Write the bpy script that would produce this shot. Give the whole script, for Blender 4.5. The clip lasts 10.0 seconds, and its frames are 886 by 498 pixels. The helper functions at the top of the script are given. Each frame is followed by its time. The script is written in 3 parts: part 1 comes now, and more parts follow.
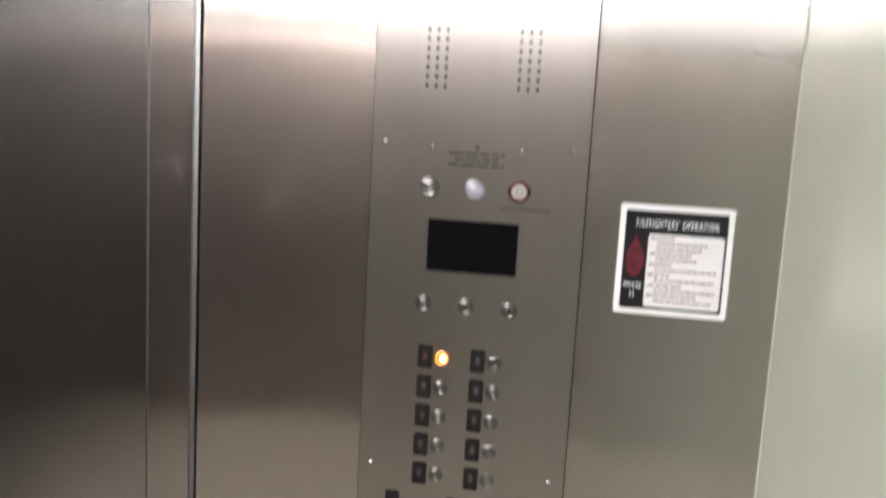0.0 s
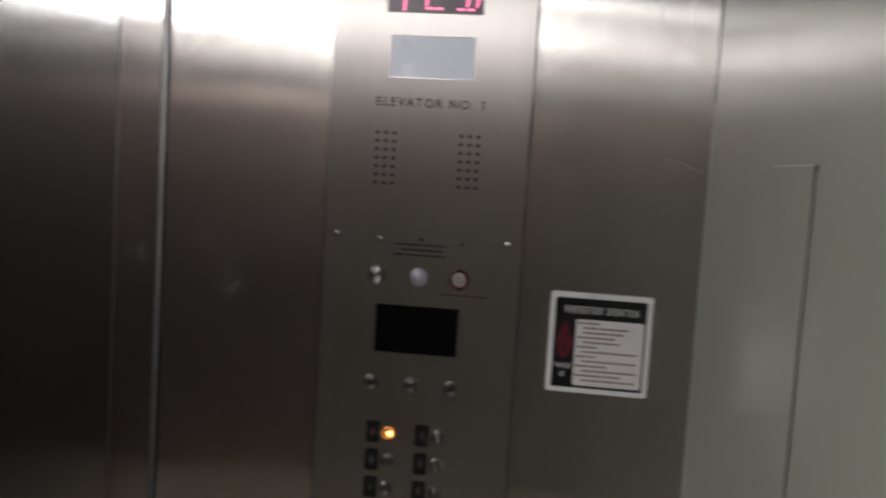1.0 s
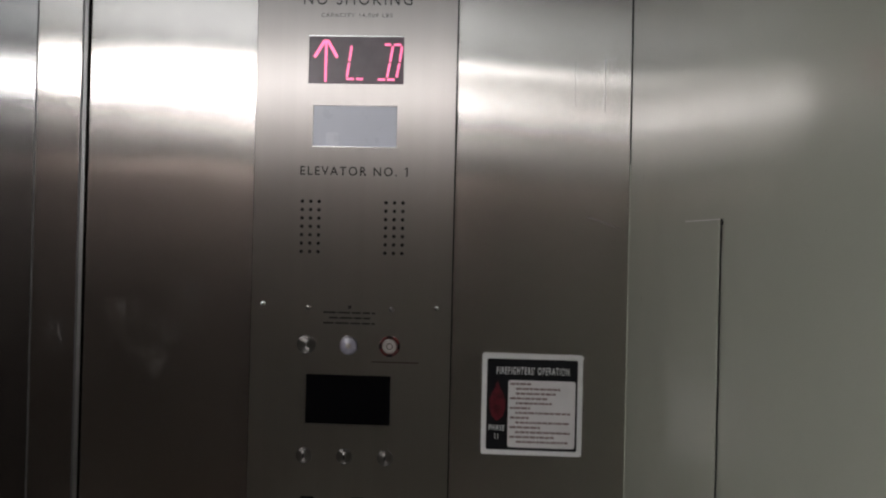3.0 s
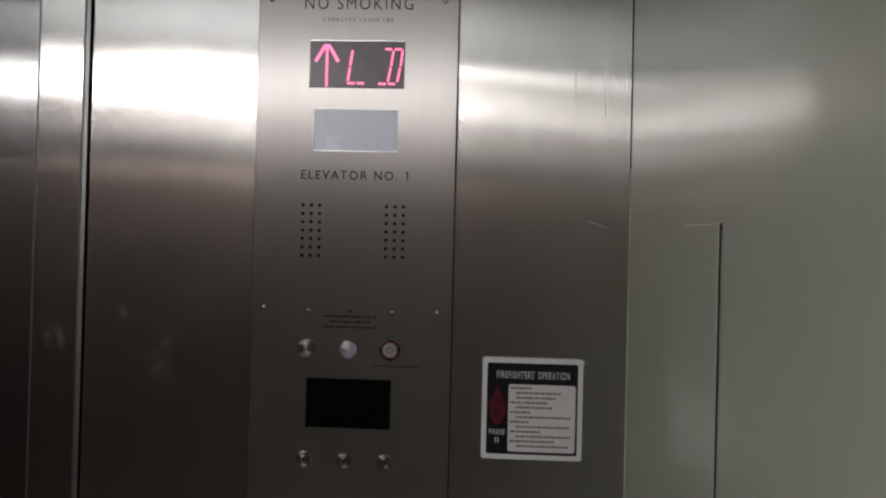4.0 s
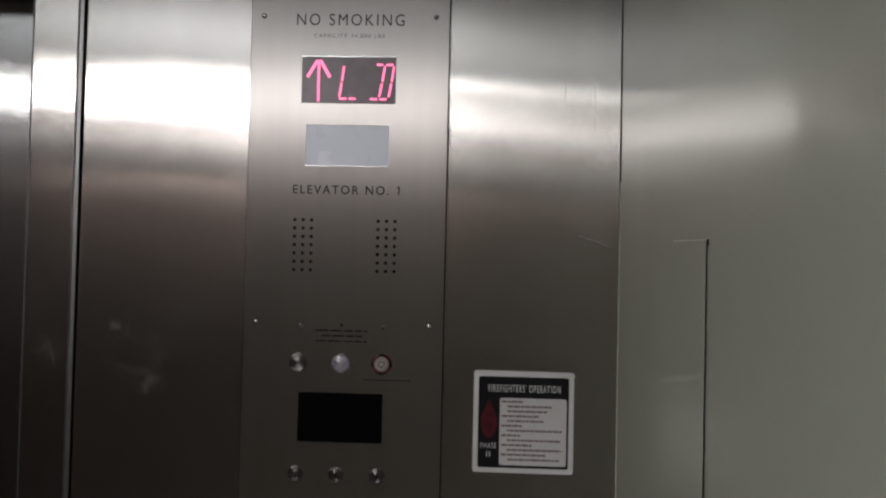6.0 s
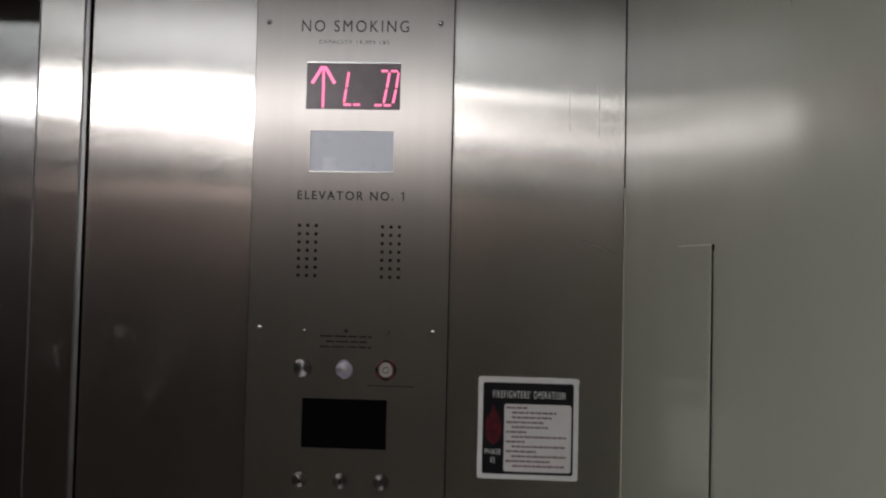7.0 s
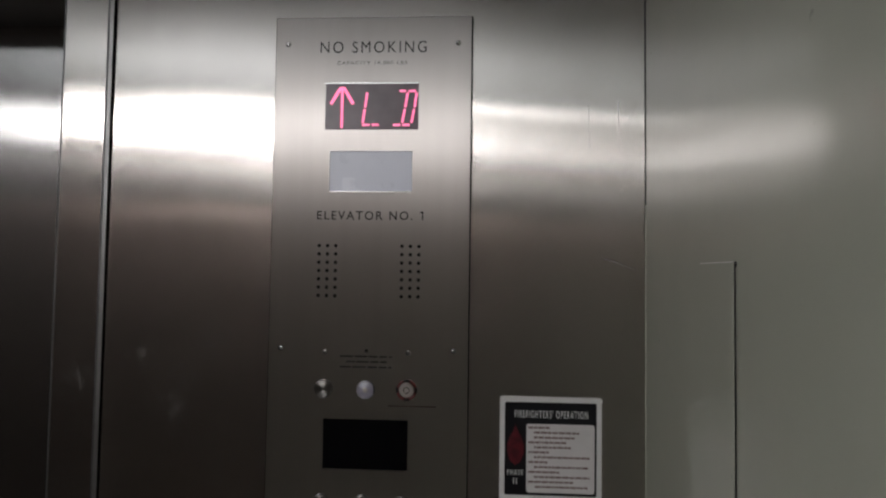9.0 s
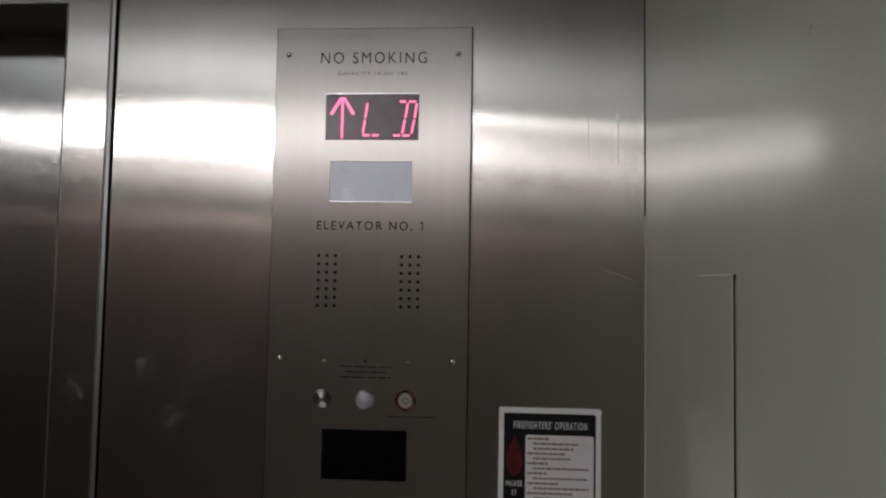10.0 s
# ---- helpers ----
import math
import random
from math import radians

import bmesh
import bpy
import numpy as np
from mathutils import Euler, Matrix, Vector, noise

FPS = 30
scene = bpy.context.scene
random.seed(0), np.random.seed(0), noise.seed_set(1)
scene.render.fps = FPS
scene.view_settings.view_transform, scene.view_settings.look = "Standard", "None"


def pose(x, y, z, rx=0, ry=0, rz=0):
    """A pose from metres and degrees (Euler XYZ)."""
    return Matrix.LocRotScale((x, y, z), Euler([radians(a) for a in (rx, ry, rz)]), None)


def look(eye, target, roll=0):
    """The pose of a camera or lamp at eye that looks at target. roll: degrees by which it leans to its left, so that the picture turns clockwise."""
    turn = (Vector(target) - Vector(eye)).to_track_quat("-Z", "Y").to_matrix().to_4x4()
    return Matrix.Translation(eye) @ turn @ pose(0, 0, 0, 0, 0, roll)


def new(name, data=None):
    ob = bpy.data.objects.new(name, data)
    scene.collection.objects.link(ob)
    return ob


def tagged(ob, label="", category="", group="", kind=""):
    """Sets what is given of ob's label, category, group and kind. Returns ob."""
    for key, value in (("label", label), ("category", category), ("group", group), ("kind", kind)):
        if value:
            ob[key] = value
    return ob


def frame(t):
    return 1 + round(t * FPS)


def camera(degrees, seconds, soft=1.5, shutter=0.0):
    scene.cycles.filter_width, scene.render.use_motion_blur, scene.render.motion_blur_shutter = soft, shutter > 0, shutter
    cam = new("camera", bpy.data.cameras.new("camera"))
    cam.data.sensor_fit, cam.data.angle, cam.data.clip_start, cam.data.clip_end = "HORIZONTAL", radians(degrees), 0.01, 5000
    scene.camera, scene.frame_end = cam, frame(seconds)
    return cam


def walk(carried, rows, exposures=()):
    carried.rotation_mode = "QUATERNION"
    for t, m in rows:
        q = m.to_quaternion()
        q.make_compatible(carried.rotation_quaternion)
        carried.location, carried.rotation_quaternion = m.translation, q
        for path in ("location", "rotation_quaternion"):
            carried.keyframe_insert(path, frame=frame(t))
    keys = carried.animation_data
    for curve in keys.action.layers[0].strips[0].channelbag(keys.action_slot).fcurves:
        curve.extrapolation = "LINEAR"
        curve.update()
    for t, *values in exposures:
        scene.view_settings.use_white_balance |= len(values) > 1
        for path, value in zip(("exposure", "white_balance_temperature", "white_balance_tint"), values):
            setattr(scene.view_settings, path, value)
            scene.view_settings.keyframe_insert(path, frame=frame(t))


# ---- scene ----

# camera and its path
cam = camera(58.2, 10.0, soft=2.2, shutter=1.0)
walk(cam, [
    (0.0, look((0.290, -1.118, 1.539), (-0.026, 0.839, 1.276), 3.2)),
    (0.1, look((0.292, -1.135, 1.547), (-0.024, 0.825, 1.306), 3.4)),
    (0.3, look((0.299, -1.172, 1.564), (-0.018, 0.793, 1.351), 3.5)),
    (0.5, look((0.301, -1.202, 1.581), (-0.002, 0.767, 1.400), 3.7)),
    (0.7, look((0.309, -1.206, 1.590), (0.018, 0.769, 1.450), 3.4)),
    (1.0, look((0.328, -1.205, 1.617), (0.093, 0.775, 1.462), 3.5)),
    (1.2, look((0.331, -1.199, 1.617), (0.161, 0.791, 1.490), 3.1)),
    (1.3, look((0.334, -1.197, 1.620), (0.193, 0.795, 1.515), 2.9)),
    (1.5, look((0.340, -1.194, 1.626), (0.228, 0.802, 1.583), 1.9)),
    (1.6, look((0.341, -1.197, 1.620), (0.249, 0.801, 1.601), 1.6)),
    (1.7, look((0.341, -1.199, 1.614), (0.277, 0.800, 1.604), 1.0)),
    (2.0, look((0.344, -1.199, 1.616), (0.307, 0.800, 1.607), 1.0)),
    (2.5, look((0.347, -1.202, 1.618), (0.263, 0.797, 1.623), 1.1)),
    (4.0, look((0.350, -1.205, 1.618), (0.250, 0.793, 1.642), 1.4)),
    (4.5, look((0.357, -1.206, 1.624), (0.261, 0.792, 1.662), 1.2)),
    (5.0, look((0.352, -1.207, 1.623), (0.271, 0.790, 1.664), 1.3)),
    (6.5, look((0.355, -1.212, 1.624), (0.266, 0.785, 1.683), 1.3)),
    (7.0, look((0.352, -1.211, 1.621), (0.259, 0.785, 1.690), 1.3)),
    (7.5, look((0.351, -1.213, 1.622), (0.249, 0.783, 1.700), 1.0)),
    (8.0, look((0.355, -1.205, 1.624), (0.234, 0.790, 1.706), 0.7)),
    (8.5, look((0.355, -1.203, 1.623), (0.220, 0.790, 1.715), 0.7)),
    (9.0, look((0.356, -1.207, 1.624), (0.206, 0.785, 1.735), 0.8)),
    (9.5, look((0.356, -1.206, 1.625), (0.205, 0.784, 1.747), 1.0)),
    (10.0, look((0.356, -1.208, 1.627), (0.207, 0.782, 1.759), 1.0)),
], exposures=[(0.0, 2.3), (0.3, 1.6), (0.5, 0.85), (0.7, 0.5), (1.0, 0.3), (1.5, -0.08), (2.0, 0.02), (8.0, 0.03), (9.0, -0.08), (10.0, -0.06)])

# the car is lit by one ceiling fixture; next to nothing leaks in from the shaft
# its top, front edge and weak right end are glows added for the reflections
LAMP, UPLIGHT, EDGELIGHT, DIMLIGHT = 9.0, 1.85, 4.5, 1.0
world = bpy.data.worlds.new("world")
scene.world = world
world.use_nodes = True
world.node_tree.nodes["Background"].inputs[0].default_value = (0.02, 0.02, 0.02, 1)

# the car: x across, y towards the doors, z up
RIGHT, LEFT, BACK, TOP = 0.5695, -1.85, -3.0, 2.70
HEAD, HEAD_FRONT = 2.010, 2.098   # clear height of the entrances, rear and front
GAP0, GAP1 = -0.2662, -0.2635   # shadow gap beside the front return
JAMB = -0.347        # edge of the entrance
RECESS = 0.15        # doors stand this far behind the return


# ---- materials ----
def material(name):
    m = bpy.data.materials.new(name)
    m.use_nodes = True
    return m, m.node_tree.nodes, m.node_tree.links, m.node_tree.nodes["Principled BSDF"]


def noise_at(nodes, links, scale, stretch=(1, 1, 1), detail=4.0, rough=0.55, distort=0.0):
    where = nodes.new("ShaderNodeTexCoord")
    mapping = nodes.new("ShaderNodeMapping")
    mapping.inputs["Scale"].default_value = stretch
    n = nodes.new("ShaderNodeTexNoise")
    n.inputs["Scale"].default_value = scale
    n.inputs["Detail"].default_value = detail
    n.inputs["Roughness"].default_value = rough
    n.inputs["Distortion"].default_value = distort
    links.new(where.outputs["Object"], mapping.inputs["Vector"])
    links.new(mapping.outputs["Vector"], n.inputs["Vector"])
    return n.outputs["Fac"]


def ranged(nodes, links, value, a, b, c, d):
    r = nodes.new("ShaderNodeMapRange")
    r.interpolation_type = "SMOOTHSTEP"
    for key, v in zip(("From Min", "From Max", "To Min", "To Max"), (a, b, c, d)):
        r.inputs[key].default_value = v
    links.new(value, r.inputs["Value"])
    return r.outputs["Result"]


def maths(nodes, links, kind, a, b):
    n = nodes.new("ShaderNodeMath")
    n.operation = kind
    for slot, v in ((0, a), (1, b)):
        if isinstance(v, (int, float)):
            n.inputs[slot].default_value = v
        else:
            links.new(v, n.inputs[slot])
    return n.outputs[0]


def tinted(nodes, links, fac, low, high):
    n = nodes.new("ShaderNodeMix")
    n.data_type = "RGBA"
    links.new(fac, n.inputs["Factor"])
    n.inputs[6].default_value, n.inputs[7].default_value = (*low, 1), (*high, 1)
    return n.outputs[2]


def bumped(nodes, links, value, strength, distance, onto=None):
    b = nodes.new("ShaderNodeBump")
    b.inputs["Strength"].default_value = strength
    b.inputs["Distance"].default_value = distance
    links.new(value, b.inputs["Height"])
    if onto:
        links.new(onto, b.inputs["Normal"])
    return b.outputs["Normal"]


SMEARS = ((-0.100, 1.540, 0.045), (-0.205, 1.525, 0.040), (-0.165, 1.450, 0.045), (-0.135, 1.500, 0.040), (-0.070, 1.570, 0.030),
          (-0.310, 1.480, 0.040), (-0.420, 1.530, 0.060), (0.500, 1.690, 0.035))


def steel(name, colour, rough, aniso=1.0, smudge=0.02, axis="Z", turned=0.0, haze=0.0, brush=0.0):
    """Stainless steel with an upright brushed grain, finger smears and wipe marks."""
    m, nodes, links, p = material(name)
    p.inputs["Metallic"].default_value = 1.0
    grain = noise_at(nodes, links, 1.0, (700, 700, 2.5), 2.0)
    streak = noise_at(nodes, links, 1.0, (45, 45, 0.9), 3.0)
    smear = noise_at(nodes, links, 6.0, (1.3, 1.3, 0.8), 2.0, 0.45, 0.5)
    cloud = noise_at(nodes, links, 2.1, (1, 1, 1), 2.0)
    smear = ranged(nodes, links, smear, 0.50, 0.85, 0.0, smudge)
    r = maths(nodes, links, "ADD", ranged(nodes, links, grain, 0.3, 0.7, rough - 0.005, rough + 0.005), smear)
    r = maths(nodes, links, "ADD", r, ranged(nodes, links, cloud, 0.3, 0.7, -0.012, 0.012))
    links.new(r, p.inputs["Roughness"])
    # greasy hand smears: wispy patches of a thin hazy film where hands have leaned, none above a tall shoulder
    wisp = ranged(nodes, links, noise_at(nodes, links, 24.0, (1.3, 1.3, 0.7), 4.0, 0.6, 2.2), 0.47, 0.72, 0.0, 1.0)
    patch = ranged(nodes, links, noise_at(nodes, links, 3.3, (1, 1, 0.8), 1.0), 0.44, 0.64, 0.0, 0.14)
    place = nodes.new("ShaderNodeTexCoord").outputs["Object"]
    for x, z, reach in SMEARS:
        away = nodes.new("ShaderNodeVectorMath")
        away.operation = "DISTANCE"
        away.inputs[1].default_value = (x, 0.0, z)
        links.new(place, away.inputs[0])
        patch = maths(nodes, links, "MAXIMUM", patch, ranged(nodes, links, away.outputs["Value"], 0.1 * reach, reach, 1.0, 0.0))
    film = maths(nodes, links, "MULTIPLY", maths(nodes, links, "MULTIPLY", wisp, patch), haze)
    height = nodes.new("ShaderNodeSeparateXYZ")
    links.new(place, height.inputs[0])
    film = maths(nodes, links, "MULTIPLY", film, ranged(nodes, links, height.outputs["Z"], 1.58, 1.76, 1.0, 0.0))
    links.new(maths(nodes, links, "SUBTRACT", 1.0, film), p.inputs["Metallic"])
    dark = tuple(c * 0.96 for c in colour)
    links.new(tinted(nodes, links, ranged(nodes, links, streak, 0.3, 0.7, 0, 1), dark, colour), p.inputs["Base Color"])
    p.inputs["Anisotropic"].default_value = aniso
    p.inputs["Anisotropic Rotation"].default_value = turned
    t = nodes.new("ShaderNodeTangent")
    t.direction_type, t.axis = "RADIAL", axis
    links.new(t.outputs[0], p.inputs["Tangent"])
    if brush:
        # upright grooves far finer than can be seen: they tilt the surface to either side only
        spot = nodes.new("ShaderNodeTexCoord")
        white = nodes.new("ShaderNodeTexWhiteNoise")
        links.new(spot.outputs["Object"], white.inputs["Vector"])
        side = maths(nodes, links, "MULTIPLY", maths(nodes, links, "SUBTRACT", white.outputs["Value"], 0.5), math.pi * 0.96)
        side = maths(nodes, links, "MULTIPLY", maths(nodes, links, "TANGENT", side, 0.0), brush)
        across = nodes.new("ShaderNodeCombineXYZ")
        links.new(side, across.inputs["X"])
        flat = nodes.new("ShaderNodeNewGeometry")
        lean = nodes.new("ShaderNodeVectorMath")
        links.new(flat.outputs["Normal"], lean.inputs[0])
        links.new(across.outputs[0], lean.inputs[1])
        unit = nodes.new("ShaderNodeVectorMath")
        unit.operation = "NORMALIZE"
        links.new(lean.outputs[0], unit.inputs[0])
        links.new(unit.outputs[0], p.inputs["Normal"])
    return m


def plain(name, colour, rough=0.5, metal=0.0, vary=0.12, scale=40.0, bump=0.0, glow=None, power=0.0, gloss=0.5):
    """Paint, plastic, rubber: a colour with slight mottling and, where asked, relief."""
    m, nodes, links, p = material(name)
    f = noise_at(nodes, links, scale, detail=5.0)
    low = tuple(c * (1 - vary) for c in colour)
    links.new(tinted(nodes, links, ranged(nodes, links, f, 0.3, 0.7, 0, 1), low, colour), p.inputs["Base Color"])
    links.new(ranged(nodes, links, f, 0.3, 0.7, rough * 0.9, min(1.0, rough * 1.1)), p.inputs["Roughness"])
    p.inputs["Metallic"].default_value = metal
    p.inputs["Specular IOR Level"].default_value = gloss
    if bump:
        links.new(bumped(nodes, links, f, bump, 0.002), p.inputs["Normal"])
    if glow:
        p.inputs["Emission Color"].default_value = (*glow, 1)
        p.inputs["Emission Strength"].default_value = power
    return m


def enamel(name, colour):
    """Satin baked enamel on sheet metal: faint orange peel, scuffs and grime specks."""
    m, nodes, links, p = material(name)
    fine = noise_at(nodes, links, 260.0, detail=2.0)
    broad = noise_at(nodes, links, 3.0, detail=4.0)
    speck = noise_at(nodes, links, 38.0, detail=2.0)
    scuff = noise_at(nodes, links, 9.0, (1, 0.5, 2.2), 2.0, 0.5, 0.5)
    low = tuple(c * 0.93 for c in colour)
    base = tinted(nodes, links, ranged(nodes, links, broad, 0.3, 0.7, 0, 1), low, colour)
    mix = nodes.new("ShaderNodeMix")
    mix.data_type = "RGBA"
    links.new(ranged(nodes, links, speck, 0.77, 0.82, 0, 0.55), mix.inputs["Factor"])
    links.new(base, mix.inputs[6])
    mix.inputs[7].default_value = (0.12, 0.11, 0.10, 1)
    links.new(mix.outputs[2], p.inputs["Base Color"])
    r = maths(nodes, links, "ADD", ranged(nodes, links, broad, 0.3, 0.7, 0.10, 0.125),
              ranged(nodes, links, scuff, 0.52, 0.85, 0.0, 0.04))
    links.new(r, p.inputs["Roughness"])
    p.inputs["Specular IOR Level"].default_value = 0.18
    n = bumped(nodes, links, fine, 0.03, 0.0005)
    links.new(bumped(nodes, links, noise_at(nodes, links, 5.0, detail=1.0), 0.05, 0.01, n), p.inputs["Normal"])
    return m


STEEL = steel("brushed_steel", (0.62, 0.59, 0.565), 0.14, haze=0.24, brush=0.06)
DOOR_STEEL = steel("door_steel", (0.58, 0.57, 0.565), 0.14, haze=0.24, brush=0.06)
PLATE_STEEL = steel("plate_steel", (0.54, 0.505, 0.485), 0.36, 1.0, 0.02)
TURNED = steel("turned_steel", (0.26, 0.25, 0.245), 0.30, 1.0, 0.02, "Y", 0.25)
ENAMEL = enamel("grey_enamel", (0.61, 0.635, 0.54))
DARK = plain("gap_black", (0.012, 0.012, 0.012), 0.8)
BLACK_GLASS = plain("black_acrylic", (0.003, 0.003, 0.004), 0.12, gloss=0.2)
SMOKED = plain("smoked_display", (0.24, 0.18, 0.215), 0.25)
LENS = plain("milky_acrylic", (0.68, 0.69, 0.78), 0.3, vary=0.015, glow=(0.86, 0.88, 1.0), power=0.15)
LENS_SPOT = plain("lens_hot_spot", (0.68, 0.69, 0.78), 0.3, vary=0.03, glow=(0.92, 0.92, 1.0), power=0.22)
BLACK = plain("black_plastic", (0.010, 0.009, 0.009), 0.5, gloss=0.2)
HALO = plain("amber_halo", (0.5, 0.2, 0.05), 0.4, glow=(1.0, 0.30, 0.03), power=0.45)
INK = plain("engraved_ink", (0.022, 0.02, 0.02), 0.7)
PALE_INK = plain("worn_ink", (0.075, 0.07, 0.068), 0.6)
SATIN = plain("satin_cap", (0.42, 0.38, 0.36), 0.4)
RED = plain("red_plastic", (0.13, 0.018, 0.015), 0.35)
DULL_RED = plain("dull_red_ink", (0.075, 0.03, 0.028), 0.6)
RED_MARK = plain("faded_red_print", (0.12, 0.07, 0.065), 0.5)
PEARL = plain("pearl_button", (0.36, 0.34, 0.42), 0.14)
SCREW = plain("screw_steel", (0.6, 0.6, 0.6), 0.22, 1.0)
EDGE = plain("worn_edge", (0.20, 0.20, 0.205), 0.40, 1.0)
LIP = plain("dull_lip", (0.34, 0.335, 0.33), 0.36, 1.0)
SIGN_WHITE = plain("sign_white", (0.83, 0.83, 0.83), 0.45, vary=0.06, scale=60)
SIGN_NAVY = plain("sign_black", (0.007, 0.007, 0.010), 0.35, gloss=0.35)
SIGN_PAPER = plain("sign_paper", (0.76, 0.735, 0.74), 0.5, vary=0.05)
SIGN_RED = plain("flame_red", (0.13, 0.003, 0.013), 0.4, vary=0.6, scale=90)
PRINT = plain("reddish_print", (0.27, 0.19, 0.19), 0.6)
SCUFF = plain("scuffed_steel", (0.40, 0.385, 0.37), 0.42, 1.0)
RUN = plain("dried_run", (0.80, 0.78, 0.74), 0.34, 1.0)
LED = plain("pink_segment", (0.5, 0.05, 0.12), 0.4, glow=(1.0, 0.19, 0.39), power=1.75)
AMBER = plain("amber_lamp", (0.8, 0.4, 0.1), 0.4, glow=(1.0, 0.50, 0.13), power=5.0)
TUBE = plain("lit_diffuser", (0.8, 0.8, 0.8), 0.5, glow=(1.0, 0.98, 0.98), power=LAMP)
REAR_STEEL = plain("rear_door_steel", (0.42, 0.36, 0.34), 0.36, 1.0, vary=0.1, scale=6)
GLOSSY_DARK = plain("glossy_dark_wall", (0.018, 0.015, 0.0135), 0.14, vary=0.2, scale=12)
HEADER = plain("header_steel", (0.45, 0.44, 0.435), 0.26, 1.0)
PALE_STRIP = plain("pale_brown_strip", (0.36, 0.30, 0.275), 0.5)
LAMINATE = plain("dark_laminate", (0.018, 0.015, 0.0135), 0.6, gloss=0.1, vary=0.2, scale=12)
GLOW_UP = plain("added_glow", (0.8, 0.8, 0.8), 0.5, glow=(0.95, 0.98, 1.04), power=UPLIGHT)
GLOW_DIM = plain("weak_end_glow", (0.8, 0.8, 0.8), 0.5, glow=(1.0, 0.99, 0.95), power=DIMLIGHT)
GLOW_EDGE = plain("edge_glow", (0.8, 0.8, 0.8), 0.5, glow=(1.0, 0.99, 0.98), power=EDGELIGHT)
CEILING = plain("ceiling_white", (0.70, 0.70, 0.68), 0.6, bump=0.1)
VINYL = plain("beige_vinyl", (0.10, 0.085, 0.066), 0.45, vary=0.25, scale=25)
FAINT = plain("plate_mark", (0.05, 0.048, 0.048), 0.5)


# ---- builders ----
where = {}


def thing(name, at, label, category, group="", kind=""):
    ob = new(name)
    ob.location = at
    ob.empty_display_size = 0.05
    where[ob] = Vector(at)
    return tagged(ob, label, category, group, kind)


def part(name, bm, mat, parent=None, label="", at=None, smooth=False):
    """Links a bmesh, in world metres or round the point at, as one mesh object under parent."""
    if isinstance(bm, bpy.types.Mesh):
        data = bm
    else:
        data = bpy.data.meshes.new(name)
        bm.to_mesh(data)
        bm.free()
        data.materials.append(mat)
        for p in data.polygons:
            p.use_smooth = smooth
    ob = new(name, data)
    place = Vector(at) if at is not None else Vector()
    ob.location = place
    where[ob] = place
    if parent:
        ob.parent = parent
        ob.matrix_parent_inverse = Matrix.Translation(-where[parent])
    return tagged(ob, label)


def box(x0, x1, y0, y1, z0, z1, bevel=0.0):
    bm = bmesh.new()
    bmesh.ops.create_cube(bm, size=1, matrix=Matrix.LocRotScale(
        ((x0 + x1) / 2, (y0 + y1) / 2, (z0 + z1) / 2), None, (x1 - x0, y1 - y0, z1 - z0)))
    if bevel:
        bmesh.ops.bevel(bm, geom=bm.edges[:], offset=bevel, segments=2, affect="EDGES", profile=0.5)
    return bm


def lathe(profile, steps=32):
    """A turned piece round the y axis; profile: (radius, y) from the rim to the middle."""
    bm = bmesh.new()
    rings = []
    for r, y in profile:
        if r < 1e-6:
            rings.append([bm.verts.new((0, y, 0))])
        else:
            rings.append([bm.verts.new((r * math.cos(a), y, r * math.sin(a)))
                          for a in (2 * math.pi * k / steps for k in range(steps))])
    for a, b in zip(rings, rings[1:]):
        for k in range(steps):
            n = (k + 1) % steps
            if len(b) == 1:
                bm.faces.new((a[k], a[n], b[0]))
            else:
                bm.faces.new((a[k], a[n], b[n], b[k]))
    bmesh.ops.recalc_face_normals(bm, faces=bm.faces[:])
    return bm


def rounded(x0, x1, z0, z1, y0, y1, r, steps=5):
    """A slab facing the car with rounded corners, from y0 (front) back to y1."""
    bm = bmesh.new()
    pts = []
    for cx, cz, a0 in ((x1 - r, z1 - r, 0), (x0 + r, z1 - r, 90), (x0 + r, z0 + r, 180), (x1 - r, z0 + r, 270)):
        for k in range(steps + 1):
            a = radians(a0 + 90 * k / steps)
            pts.append((cx + r * math.cos(a), cz + r * math.sin(a)))
    front = bm.faces.new([bm.verts.new((x, y0, z)) for x, z in pts])
    back = bmesh.ops.extrude_face_region(bm, geom=[front])["geom"]
    bmesh.ops.translate(bm, verts=[v for v in back if isinstance(v, bmesh.types.BMVert)], vec=(0, y1 - y0, 0))
    bmesh.ops.recalc_face_normals(bm, faces=bm.faces[:])
    return bm


def bar(ax, az, bx, bz, width, y0, depth=0.0004):
    """A straight stroke from a to b, facing the car."""
    bm = bmesh.new()
    d = Vector((bx - ax, 0, bz - az))
    length = d.length
    turn = Matrix.Rotation(-math.atan2(d.z, d.x), 4, "Y")
    bmesh.ops.create_cube(bm, size=1, matrix=Matrix.Translation(((ax + bx) / 2, y0, (az + bz) / 2)) @ turn
                          @ Matrix.Diagonal((length, depth, width, 1)))
    return bm


def merge(pieces):
    """Several bmeshes of one part as one."""
    out = bmesh.new()
    for bm in pieces:
        tmp = bpy.data.meshes.new("tmp")
        bm.to_mesh(tmp)
        bm.free()
        out.from_mesh(tmp)
        bpy.data.meshes.remove(tmp)
    return out


